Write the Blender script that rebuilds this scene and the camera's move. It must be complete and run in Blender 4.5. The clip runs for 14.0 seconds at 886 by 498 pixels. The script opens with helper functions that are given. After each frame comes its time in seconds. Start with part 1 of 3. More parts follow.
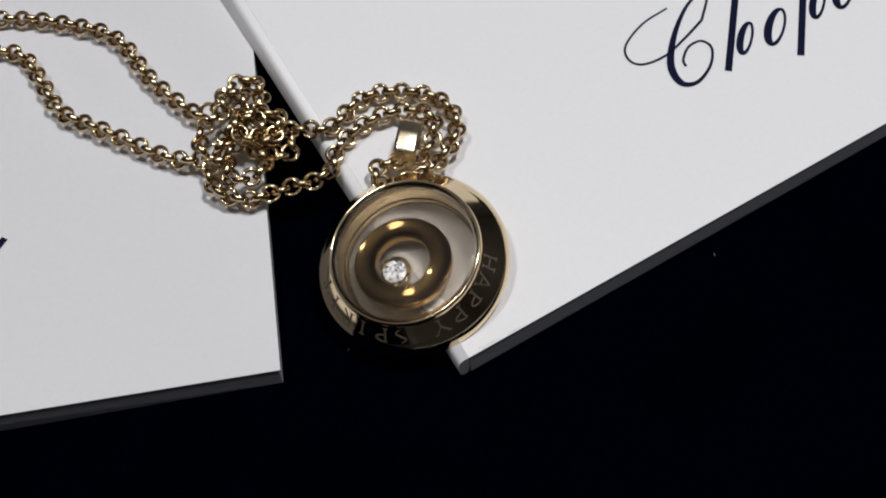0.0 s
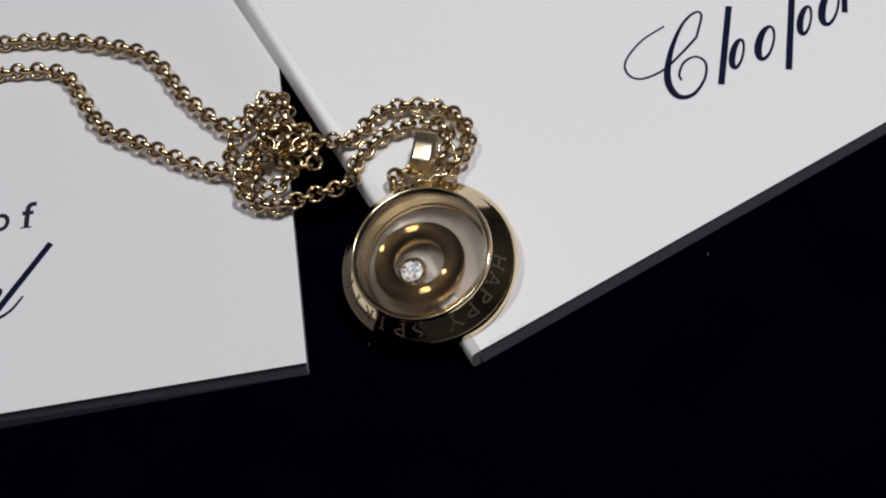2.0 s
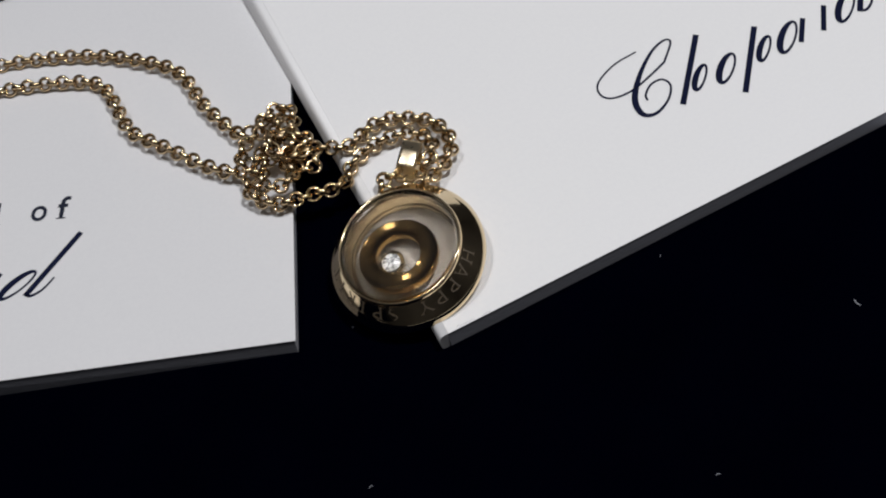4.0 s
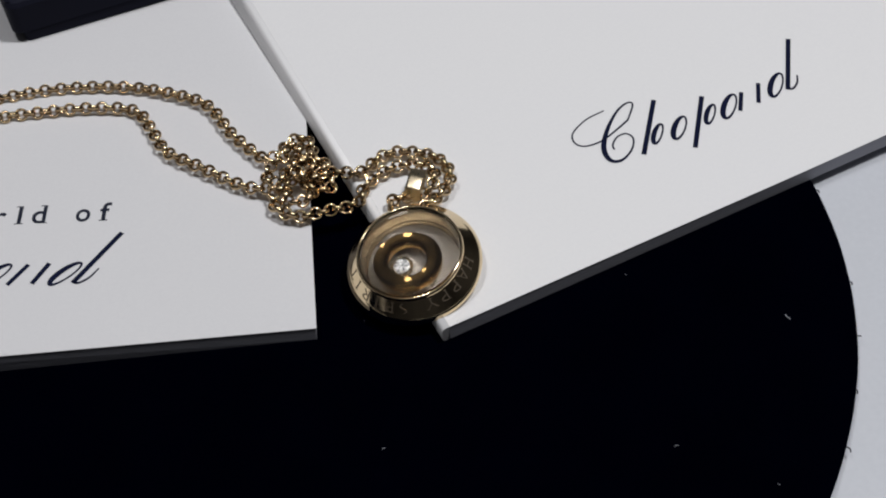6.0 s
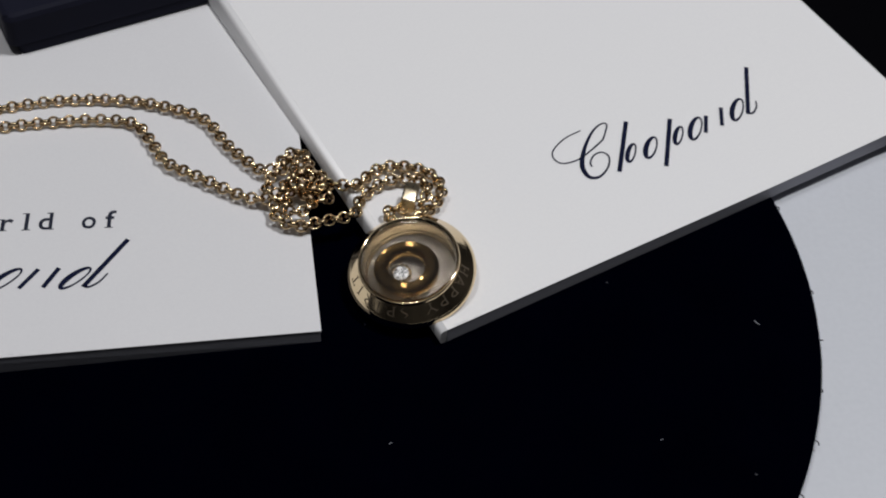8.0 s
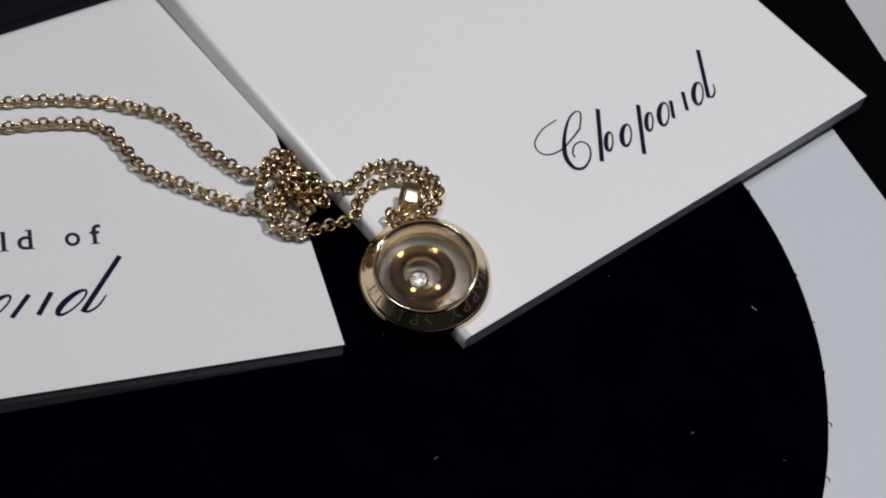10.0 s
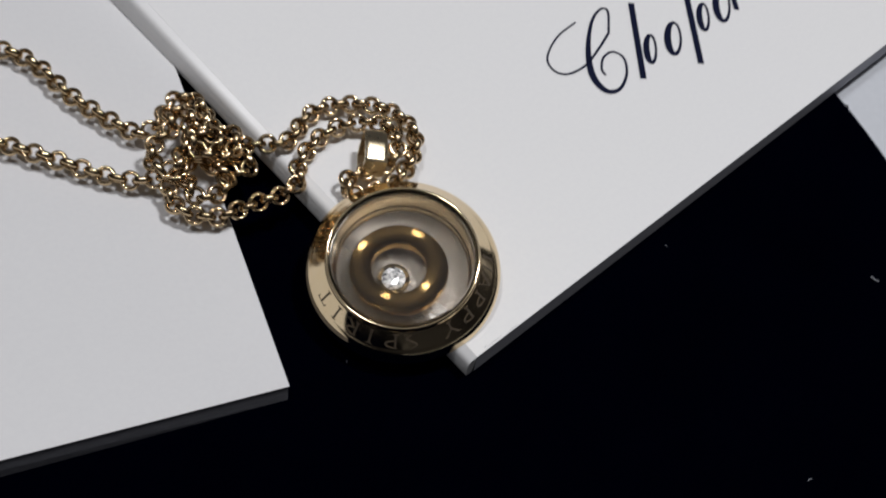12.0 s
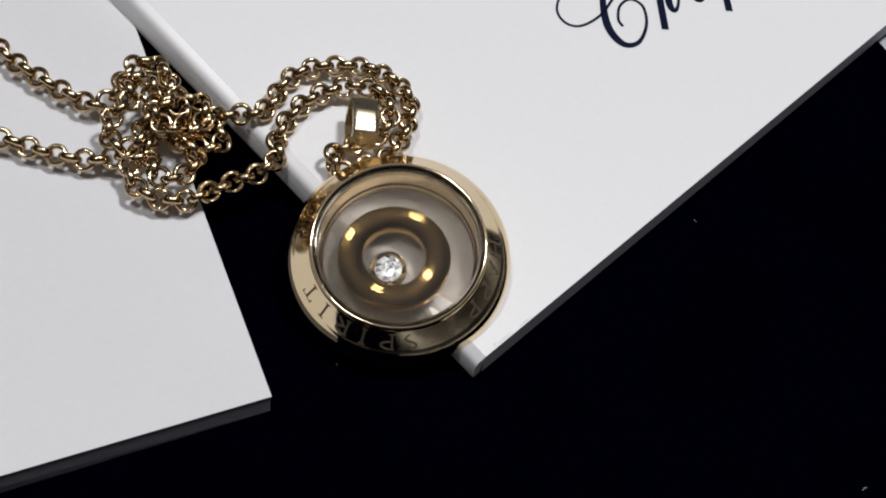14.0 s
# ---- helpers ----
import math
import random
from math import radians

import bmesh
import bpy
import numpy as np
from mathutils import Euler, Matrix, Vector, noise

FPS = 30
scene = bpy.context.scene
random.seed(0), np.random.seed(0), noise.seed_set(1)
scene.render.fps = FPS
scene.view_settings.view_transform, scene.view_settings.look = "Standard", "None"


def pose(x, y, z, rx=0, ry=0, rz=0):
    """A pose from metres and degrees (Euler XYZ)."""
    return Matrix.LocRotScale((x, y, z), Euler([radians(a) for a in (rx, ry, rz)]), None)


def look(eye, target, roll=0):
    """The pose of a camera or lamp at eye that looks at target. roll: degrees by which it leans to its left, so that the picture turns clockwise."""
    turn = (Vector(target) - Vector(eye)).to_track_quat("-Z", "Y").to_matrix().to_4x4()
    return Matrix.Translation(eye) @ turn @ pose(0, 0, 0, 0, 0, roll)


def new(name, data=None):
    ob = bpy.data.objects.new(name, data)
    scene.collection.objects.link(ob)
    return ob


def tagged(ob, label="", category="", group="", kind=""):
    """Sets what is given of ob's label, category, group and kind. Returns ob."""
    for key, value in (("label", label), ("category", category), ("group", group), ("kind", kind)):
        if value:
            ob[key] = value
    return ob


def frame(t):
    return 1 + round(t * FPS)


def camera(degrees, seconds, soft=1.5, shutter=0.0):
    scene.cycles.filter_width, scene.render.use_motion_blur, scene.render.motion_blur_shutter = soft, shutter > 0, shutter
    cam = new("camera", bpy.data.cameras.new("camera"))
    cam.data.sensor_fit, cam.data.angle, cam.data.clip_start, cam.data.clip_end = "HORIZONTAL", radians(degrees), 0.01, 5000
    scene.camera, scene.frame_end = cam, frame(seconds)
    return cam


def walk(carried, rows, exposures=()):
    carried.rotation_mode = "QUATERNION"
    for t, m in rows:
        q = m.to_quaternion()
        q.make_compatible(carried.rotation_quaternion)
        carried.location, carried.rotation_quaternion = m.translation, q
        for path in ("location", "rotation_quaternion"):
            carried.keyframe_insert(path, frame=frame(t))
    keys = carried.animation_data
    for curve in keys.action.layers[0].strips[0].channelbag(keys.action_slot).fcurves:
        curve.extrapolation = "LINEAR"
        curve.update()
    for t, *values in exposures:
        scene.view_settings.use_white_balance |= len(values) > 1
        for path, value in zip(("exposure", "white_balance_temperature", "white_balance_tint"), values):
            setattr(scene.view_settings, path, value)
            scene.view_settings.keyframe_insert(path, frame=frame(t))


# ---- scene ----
cam = camera(37.1, 14.0, 2.0, 0.5)
CM = 0.01
# seconds, eye and target in centimetres, roll
PATH = [
    (0, (2.747, -7.88, 13.84), (2.666, -6.759, 12.185), -9.9),
    (0.5, (2.799, -8.118, 14.005), (2.702, -6.982, 12.362), -10.8),
    (1, (2.608, -8.228, 14.293), (2.526, -7.103, 12.642), -9.9),
    (1.5, (2.562, -8.489, 14.444), (2.485, -7.354, 12.799), -9.9),
    (2, (2.795, -8.767, 14.831), (2.695, -7.626, 13.191), -10.9),
    (2.2, (2.965, -8.838, 14.956), (2.861, -7.694, 13.319), -11.1),
    (4.3, (4.402, -11.425, 16.488), (4.175, -10.203, 14.921), -13.0),
    (4.5, (4.318, -12.102, 16.858), (4.099, -10.842, 15.32), -11.9),
    (5, (3.551, -13.445, 17.218), (3.421, -12.126, 15.72), -7.6),
    (5.5, (2.785, -14.07, 17.635), (2.722, -12.726, 16.156), -4.9),
    (6, (2.335, -14.162, 17.714), (2.325, -12.827, 16.225), -3.0),
    (6.5, (1.599, -14.002, 17.612), (1.645, -12.67, 16.121), -0.7),
    (7, (1.153, -13.937, 17.824), (1.224, -12.604, 16.335), 0.2),
    (7.5, (0.947, -14.357, 17.966), (1.052, -13.014, 16.489), 1.2),
    (8, (0.42, -15.236, 18.652), (0.573, -13.885, 17.185), 2.6),
    (8.2, (0.261, -15.62, 18.91), (0.431, -14.26, 17.452), 2.9),
    (10.3, (-4.812, -11.982, 18.613), (-4.225, -10.837, 17.082), 15.5),
    (10.5, (-4.831, -11.188, 18.202), (-4.232, -10.074, 16.653), 16.2),
    (11, (-4.053, -9.96, 15.693), (-3.44, -8.823, 14.166), 14.7),
    (11.5, (-3.238, -8.936, 14.686), (-2.656, -7.805, 13.142), 12.8),
    (12, (-2.254, -7.54, 13.62), (-1.707, -6.474, 12.02), 12.2),
    (12.5, (-1.984, -6.792, 12.78), (-1.455, -5.772, 11.143), 11.9),
    (13, (-1.927, -6.422, 12.609), (-1.389, -5.422, 10.963), 12.3),
    (13.5, (-1.785, -6.192, 12.397), (-1.249, -5.206, 10.741), 12.4),
    (14, (-1.691, -6.0, 12.286), (-1.151, -5.016, 10.63), 12.5),
]
walk(cam, [(t, look(Vector(e) * CM, Vector(a) * CM, r)) for t, e, a, r in PATH],
     [(0.0, 0.11), (2.0, 0.05), (5.0, 0.09), (6.5, 0.01), (8.2, -0.04), (10.5, -0.06), (11.2, -0.13), (12.0, -0.01), (12.5, 0.12), (14.0, 0.18)])

# ---- light: two warm-white bulbs over the table in a dim room ----
world = bpy.data.worlds.new("room_air")
scene.world = world
world.use_nodes = True
world.node_tree.nodes["Background"].inputs[0].default_value = (0.80, 0.88, 1.0, 1)
world.node_tree.nodes["Background"].inputs[1].default_value = 0.10


def bulb(name, at, watts, radius, colour):
    lamp = bpy.data.lights.new(name, "POINT")
    lamp.energy, lamp.shadow_soft_size, lamp.color = watts, radius, colour
    ob = new(name, lamp)
    ob.location = at
    return ob


bulb("bulb_light_left", (-0.19, 0.04, 0.90), 7.5, 0.055, (0.988, 0.983, 1.0))
bulb("bulb_light_right", (0.32, 0.04, 0.90), 20.0, 0.055, (0.988, 0.983, 1.0))


# ---- materials ----
def material(name, colour, rough=0.5, metal=0.0, second=None, grain=400.0, mottle=40.0, bump=0.0, bump_scale=None,
             rough_span=0.08, **more):
    """A surface with mottling at two scales, uneven gloss and fine relief."""
    mat = bpy.data.materials.new(name)
    mat.use_nodes = True
    n, l = mat.node_tree.nodes, mat.node_tree.links
    bsdf = n["Principled BSDF"]
    co = n.new("ShaderNodeTexCoord")
    big, fine = n.new("ShaderNodeTexNoise"), n.new("ShaderNodeTexNoise")
    big.inputs["Scale"].default_value, fine.inputs["Scale"].default_value = mottle, grain
    big.inputs["Detail"].default_value, fine.inputs["Detail"].default_value = 4, 6
    for tex in (big, fine):
        l.new(co.outputs["Object"], tex.inputs["Vector"])
    both = n.new("ShaderNodeMath")
    both.operation = "ADD"
    l.new(big.outputs["Fac"], both.inputs[0])
    l.new(fine.outputs["Fac"], both.inputs[1])
    span = n.new("ShaderNodeMapRange")
    span.inputs["From Min"].default_value, span.inputs["From Max"].default_value = 0.6, 1.4
    l.new(both.outputs[0], span.inputs["Value"])
    mix = n.new("ShaderNodeMix")
    mix.data_type = "RGBA"
    mix.inputs["A"].default_value = (*colour, 1)
    mix.inputs["B"].default_value = (*(second or [c * 0.9 for c in colour]), 1)
    l.new(span.outputs[0], mix.inputs["Factor"])
    l.new(mix.outputs["Result"], bsdf.inputs["Base Color"])
    gloss = n.new("ShaderNodeMapRange")
    gloss.inputs["From Min"].default_value, gloss.inputs["From Max"].default_value = 0.3, 0.7
    gloss.inputs["To Min"].default_value = max(0.0, rough - rough_span)
    gloss.inputs["To Max"].default_value = min(1.0, rough + rough_span)
    l.new(big.outputs["Fac"], gloss.inputs["Value"])
    l.new(gloss.outputs[0], bsdf.inputs["Roughness"])
    bsdf.inputs["Metallic"].default_value = metal
    for key, value in more.items():
        bsdf.inputs[key.replace("_", " ")].default_value = value
    if bump:
        relief, tex = n.new("ShaderNodeBump"), n.new("ShaderNodeTexNoise")
        tex.inputs["Scale"].default_value, tex.inputs["Detail"].default_value = bump_scale or grain, 5
        l.new(co.outputs["Object"], tex.inputs["Vector"])
        l.new(tex.outputs["Fac"], relief.inputs["Height"])
        relief.inputs["Strength"].default_value, relief.inputs["Distance"].default_value = bump, 0.0002
        l.new(relief.outputs[0], bsdf.inputs["Normal"])
    return mat


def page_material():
    """Stacked paper seen at its cut edge: fine uneven lines that run along the sheets. Shade on the white edges is put
    into the grey-blue base.
    """
    mat = material("shade_toned_pages", (0.30, 0.305, 0.34), 0.75, bump=0.2, grain=900)
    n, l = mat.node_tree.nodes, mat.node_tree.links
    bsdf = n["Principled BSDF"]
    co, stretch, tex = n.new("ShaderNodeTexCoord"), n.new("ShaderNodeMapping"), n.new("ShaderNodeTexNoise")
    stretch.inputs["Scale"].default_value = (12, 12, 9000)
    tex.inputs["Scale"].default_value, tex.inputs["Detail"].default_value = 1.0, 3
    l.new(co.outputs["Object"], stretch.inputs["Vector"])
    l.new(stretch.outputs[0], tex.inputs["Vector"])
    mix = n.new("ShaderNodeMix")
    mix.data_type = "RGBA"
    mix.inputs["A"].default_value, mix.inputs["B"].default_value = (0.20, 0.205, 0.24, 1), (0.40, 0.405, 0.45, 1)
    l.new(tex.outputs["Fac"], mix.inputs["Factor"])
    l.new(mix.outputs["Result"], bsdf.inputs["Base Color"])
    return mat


def glass_material(name, colour, clear, rough):
    """Sapphire crystal; below a clear share of 1 it is a little milky."""
    mat = bpy.data.materials.new(name)
    mat.use_nodes = True
    bsdf = mat.node_tree.nodes["Principled BSDF"]
    bsdf.inputs["Base Color"].default_value = (*colour, 1)
    bsdf.inputs["Roughness"].default_value = rough
    bsdf.inputs["Transmission Weight"].default_value = clear
    bsdf.inputs["IOR"].default_value = 1.45
    return mat


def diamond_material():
    """Cut stone; its sparkle is painted as a random dark-to-white base colour per facet."""
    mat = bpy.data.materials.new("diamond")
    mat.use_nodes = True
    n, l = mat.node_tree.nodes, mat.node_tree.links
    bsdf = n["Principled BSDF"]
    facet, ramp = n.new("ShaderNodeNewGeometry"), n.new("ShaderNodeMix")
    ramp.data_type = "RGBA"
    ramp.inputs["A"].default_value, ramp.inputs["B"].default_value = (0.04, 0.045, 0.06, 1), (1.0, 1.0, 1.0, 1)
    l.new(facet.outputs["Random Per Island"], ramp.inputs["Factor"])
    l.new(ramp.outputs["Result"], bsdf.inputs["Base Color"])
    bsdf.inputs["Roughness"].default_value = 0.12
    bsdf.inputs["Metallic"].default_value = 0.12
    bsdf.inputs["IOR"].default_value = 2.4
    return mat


PAPER = material("coated_white_card", (0.80, 0.80, 0.80), 0.42, second=(0.76, 0.76, 0.77), grain=1500, mottle=25, bump=0.06, bump_scale=2500)
MATT_CARD = material("matt_white_card", (0.69, 0.69, 0.70), 0.6, second=(0.65, 0.65, 0.665), grain=1500, mottle=25, bump=0.07, bump_scale=2500)
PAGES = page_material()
SHEET = material("white_sheet", (0.58, 0.60, 0.64), 0.5, second=(0.53, 0.55, 0.59), grain=900, mottle=30, bump=0.05)
VELVET = material("black_navy_felt", (0.0001, 0.0002, 0.0014), 0.95, second=(0.0002, 0.0004, 0.0026), grain=3000, mottle=60, bump=0.5, bump_scale=6000, Specular_IOR_Level=0.0)
MAT_BLACK = material("black_leatherette", (0.0010, 0.0010, 0.0016), 0.75, second=(0.0016, 0.0016, 0.0024), grain=2500, mottle=30, bump=0.4, bump_scale=3000, Specular_IOR_Level=0.02)
NAVY_BOX = material("navy_leatherette", (0.0095, 0.0100, 0.0180), 0.6, second=(0.0125, 0.0135, 0.0240), grain=2500, mottle=60, bump=0.35, bump_scale=3500, Specular_IOR_Level=0.05)
INK = material("navy_ink", (0.0025, 0.0045, 0.020), 0.5, second=(0.004, 0.007, 0.030), grain=2500, mottle=200, Specular_IOR_Level=0.1)
INK_GREY = material("slate_ink", (0.010, 0.013, 0.026), 0.6, second=(0.016, 0.020, 0.036), grain=2500, mottle=200, Specular_IOR_Level=0.15)
GOLD = material("polished_gold", (0.88, 0.72, 0.48), 0.09, 1.0, second=(0.88, 0.69, 0.42), grain=1500, mottle=300, rough_span=0.03)
CHAIN_GOLD = material("chain_gold", (0.645, 0.49, 0.30), 0.13, 1.0, second=(0.555, 0.405, 0.235), grain=1500, mottle=300, rough_span=0.05)
ENGRAVED = material("engraved_gold", (0.115, 0.09, 0.064), 0.6, 0.2, second=(0.088, 0.068, 0.048), grain=2500, mottle=500)
TABLE = material("pale_table_laminate", (0.55, 0.55, 0.56), 0.45, second=(0.50, 0.50, 0.52), grain=300, mottle=15)
SCUFF = material("worn_card", (0.58, 0.58, 0.59), 0.8, grain=2500, mottle=600)
LINT = material("white_lint", (0.25, 0.26, 0.29), 0.9, grain=3000, mottle=900)
THREAD = material("black_thread", (0.008, 0.008, 0.012), 0.9, grain=3000, mottle=900)
CEILING = material("ceiling_paint", (0.36, 0.36, 0.37), 0.8, second=(0.32, 0.32, 0.33), grain=60, mottle=3)
WALL = material("room_wall_paint", (0.065, 0.065, 0.07), 0.8, second=(0.055, 0.055, 0.06), grain=60, mottle=3)
TURNED = material("turned_gold", (0.60, 0.37, 0.14), 0.055, 1.0, second=(0.54, 0.33, 0.12), grain=900, mottle=200, rough_span=0.02)
BAIL_GOLD = material("brushed_gold", (0.86, 0.74, 0.54), 0.28, 1.0, second=(0.80, 0.66, 0.44), grain=1500, mottle=300, rough_span=0.05)
GLASS = glass_material("sapphire_glass", (0.65, 0.65, 0.64), 1.0, 0.01)
BACK_GLASS = glass_material("milky_sapphire_glass", (0.50, 0.46, 0.41), 0.82, 0.03)
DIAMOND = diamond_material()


# ---- making meshes; all lengths below in centimetres ----
def finish(name, bm, mat, smooth=False):
    me = bpy.data.meshes.new(name)
    bmesh.ops.scale(bm, vec=(CM, CM, CM), verts=bm.verts)
    bm.to_mesh(me)
    bm.free()
    if mat:
        me.materials.append(mat)
    if smooth:
        me.shade_smooth()
    return me


def part(name, bm, mat, parent=None, label="", smooth=False, at=None):
    ob = new(name, finish(name, bm, mat, smooth))
    if parent:
        ob.parent = parent
    if at is not None:
        ob.matrix_local = at
    return tagged(ob, label)


def group_empty(name, m=None):
    ob = new(name)
    ob.empty_display_size = 0.01
    if m is not None:
        ob.matrix_world = m
    return ob


def place(x, y, z, rx=0, ry=0, rz=0):
    return pose(x * CM, y * CM, z * CM, rx, ry, rz)


def slab(w, d, h, bevel=0.0, segments=2, shear=0.0):
    """A block from the origin to (w, d, h) with softened edges."""
    bm = bmesh.new()
    bmesh.ops.create_cube(bm, size=1)
    for v in bm.verts:
        v.co = Vector(((v.co.x + 0.5) * w + shear * (v.co.y + 0.5) * d, (v.co.y + 0.5) * d, (v.co.z + 0.5) * h))
    if bevel:
        bmesh.ops.bevel(bm, geom=bm.edges[:], offset=bevel, segments=segments, profile=0.5, affect="EDGES")
    return bm


def revolve(profile, steps=96, closed=True):
    """A turned solid about z from (radius, height) pairs."""
    bm = bmesh.new()
    rings = [[bm.verts.new((r * math.cos(2 * math.pi * k / steps), r * math.sin(2 * math.pi * k / steps), h)) for k in range(steps)]
             for r, h in profile]
    count = len(rings) if closed else len(rings) - 1
    for i in range(count):
        a, b = rings[i], rings[(i + 1) % len(rings)]
        for k in range(steps):
            bm.faces.new((a[k], a[(k + 1) % steps], b[(k + 1) % steps], b[k]))
    bmesh.ops.recalc_face_normals(bm, faces=bm.faces[:])
    return bm


def disc_solid(radius, h0, h1, steps=96, soft=0.0):
    bm = bmesh.new()
    rows = [(radius - soft, h0), (radius, h0 + soft), (radius, h1 - soft), (radius - soft, h1)] if soft else [(radius, h0), (radius, h1)]
    rings = [[bm.verts.new((r * math.cos(2 * math.pi * k / steps), r * math.sin(2 * math.pi * k / steps), h)) for k in range(steps)]
             for r, h in rows]
    for a, b in zip(rings, rings[1:]):
        for k in range(steps):
            bm.faces.new((a[k], a[(k + 1) % steps], b[(k + 1) % steps], b[k]))
    bm.faces.new(rings[0][::-1])
    bm.faces.new(rings[-1])
    return bm


def spline(points, per=12, closed=False):
    """Catmull-Rom through the points."""
    pts = [Vector(p) for p in points]
    ext = [pts[-1]] + pts + pts[:2] if closed else [2 * pts[0] - pts[1]] + pts + [2 * pts[-1] - pts[-2]]
    out = []
    for i in range(len(ext) - 3):
        a, b, c, d = ext[i:i + 4]
        for k in range(per):
            t = k / per
            out.append(0.5 * (2 * b + (c - a) * t + (2 * a - 5 * b + 4 * c - d) * t * t + (3 * b - a - 3 * c + d) * t ** 3))
    if not closed:
        out.append(pts[-1])
    return out


def ribbon(bm, points, widths, z0=0.0, z1=0.004, closed=False):
    """A flat printed stroke in the plane with its own thickness."""
    pts = [Vector((p[0], p[1])) for p in points]
    n = len(pts)
    lower, upper = [], []
    for i, p in enumerate(pts):
        a = pts[(i - 1) % n] if closed or i else p
        b = pts[(i + 1) % n] if closed or i < n - 1 else p
        t = (b - a).normalized()
        s = Vector((-t.y, t.x)) * widths[i] / 2
        lower.append((bm.verts.new((*(p + s), z0)), bm.verts.new((*(p - s), z0))))
        upper.append((bm.verts.new((*(p + s), z1)), bm.verts.new((*(p - s), z1))))
    for i in range(n if closed else n - 1):
        j = (i + 1) % n
        bm.faces.new((upper[i][0], upper[i][1], upper[j][1], upper[j][0]))
        bm.faces.new((lower[i][0], upper[i][0], upper[j][0], lower[j][0]))
        bm.faces.new((upper[i][1], lower[i][1], lower[j][1], upper[j][1]))
    return bm


def tube(points, radius, sides=10, closed=False):
    bm = bmesh.new()
    pts = [Vector(p) for p in points]
    n = len(pts)
    rings = []
    for i, p in enumerate(pts):
        a = pts[(i - 1) % n] if closed or i else p
        b = pts[(i + 1) % n] if closed or i < n - 1 else p
        t = (b - a).normalized()
        u = t.orthogonal().normalized() if not rings else (u - t * u.dot(t)).normalized()
        w = t.cross(u)
        rings.append([bm.verts.new(p + radius * (math.cos(2 * math.pi * k / sides) * u + math.sin(2 * math.pi * k / sides) * w)) for k in range(sides)])
    for i in range(n if closed else n - 1):
        a, b = rings[i], rings[(i + 1) % n]
        for k in range(sides):
            bm.faces.new((a[k], a[(k + 1) % sides], b[(k + 1) % sides], b[k]))
    if not closed:
        bm.faces.new(rings[0][::-1])
        bm.faces.new(rings[-1])
    return bm


# ---- setting: room, table ----
DISC_Z, SHEET_Z, MAT_Z, TABLE_Z = -0.18, -0.42, -0.46, -0.80

tagged(part("table_top", slab(160, 110, 3, 0.3), TABLE, at=place(-80, -45, TABLE_Z - 3)), "pale grey laminate table top", "table", kind="structure")


def room():
    w, d, h, low = 400, 400, 250, -75
    for name, size, at in (("floor", (w, d, 10), (-w / 2, -d / 2, low - 10)), ("ceiling", (w, d, 10), (-w / 2, -d / 2, low + h)),
                           ("wall_north", (w, 10, h), (-w / 2, d / 2, low)), ("wall_south", (w, 10, h), (-w / 2, -d / 2 - 10, low)),
                           ("wall_west", (10, d, h), (-w / 2 - 10, -d / 2, low)), ("wall_east", (10, d, h), (w / 2, -d / 2, low))):
        tagged(part(name, slab(*size), CEILING if name == "ceiling" else WALL, at=place(*at)), "plain dim painted room " + name.split("_")[0], name.split("_")[0], kind="structure")


room()


def rounded_plate(w, d, h, corner, edge=0.04, steps=10):
    """A flat plate with rounded corners, from the origin."""
    bm = bmesh.new()
    out = []
    for cx, cy, a0 in ((w - corner, corner, -90), (w - corner, d - corner, 0), (corner, d - corner, 90), (corner, corner, 180)):
        for k in range(steps + 1):
            a = radians(a0 + 90 * k / steps)
            out.append((cx + corner * math.cos(a), cy + corner * math.sin(a), cx, cy))
    rings = []
    for inset, z in ((0, 0), (0, h - edge), (edge * 0.3, h - edge * 0.3), (edge, h)):
        rings.append([bm.verts.new((x - inset * (1 if x > cx else -1 if x < cx else 0), y - inset * (1 if y > cy else -1 if y < cy else 0), z))
                      for x, y, cx, cy in out])
    for a, b in zip(rings, rings[1:]):
        for k in range(len(a)):
            bm.faces.new((a[k], a[(k + 1) % len(a)], b[(k + 1) % len(a)], b[k]))
    bm.faces.new(rings[-1])
    bm.faces.new(rings[0][::-1])
    return bm


# ---- things under the jewellery ----
tagged(part("desk_mat", rounded_plate(35, 46, MAT_Z - TABLE_Z, 1.6), MAT_BLACK, at=place(-20.3, -31, TABLE_Z)),
       "black leatherette desk mat with rounded corners on the table", "desk mat")
tagged(part("dark_folder", rounded_plate(14, 21, 0.5, 0.5), MAT_BLACK, at=place(14.75, -13.8, TABLE_Z, 0, 0, 0)),
       "flat black folder lying beside the desk mat", "folder")

sheet = group_empty("white_sheet", place(12.36, 3.55, MAT_Z, 0, 0, 6.5))
tagged(sheet, "white card sheet under the round black pad", "paper sheet")
part("card", slab(17, 22, 0.03, 0.01), SHEET, sheet, at=place(-17, -19, 0))
part("inner_ply", slab(16.4, 21.4, 0.012, 0.004), SHEET, sheet, at=place(-16.7, -18.7, 0.03))


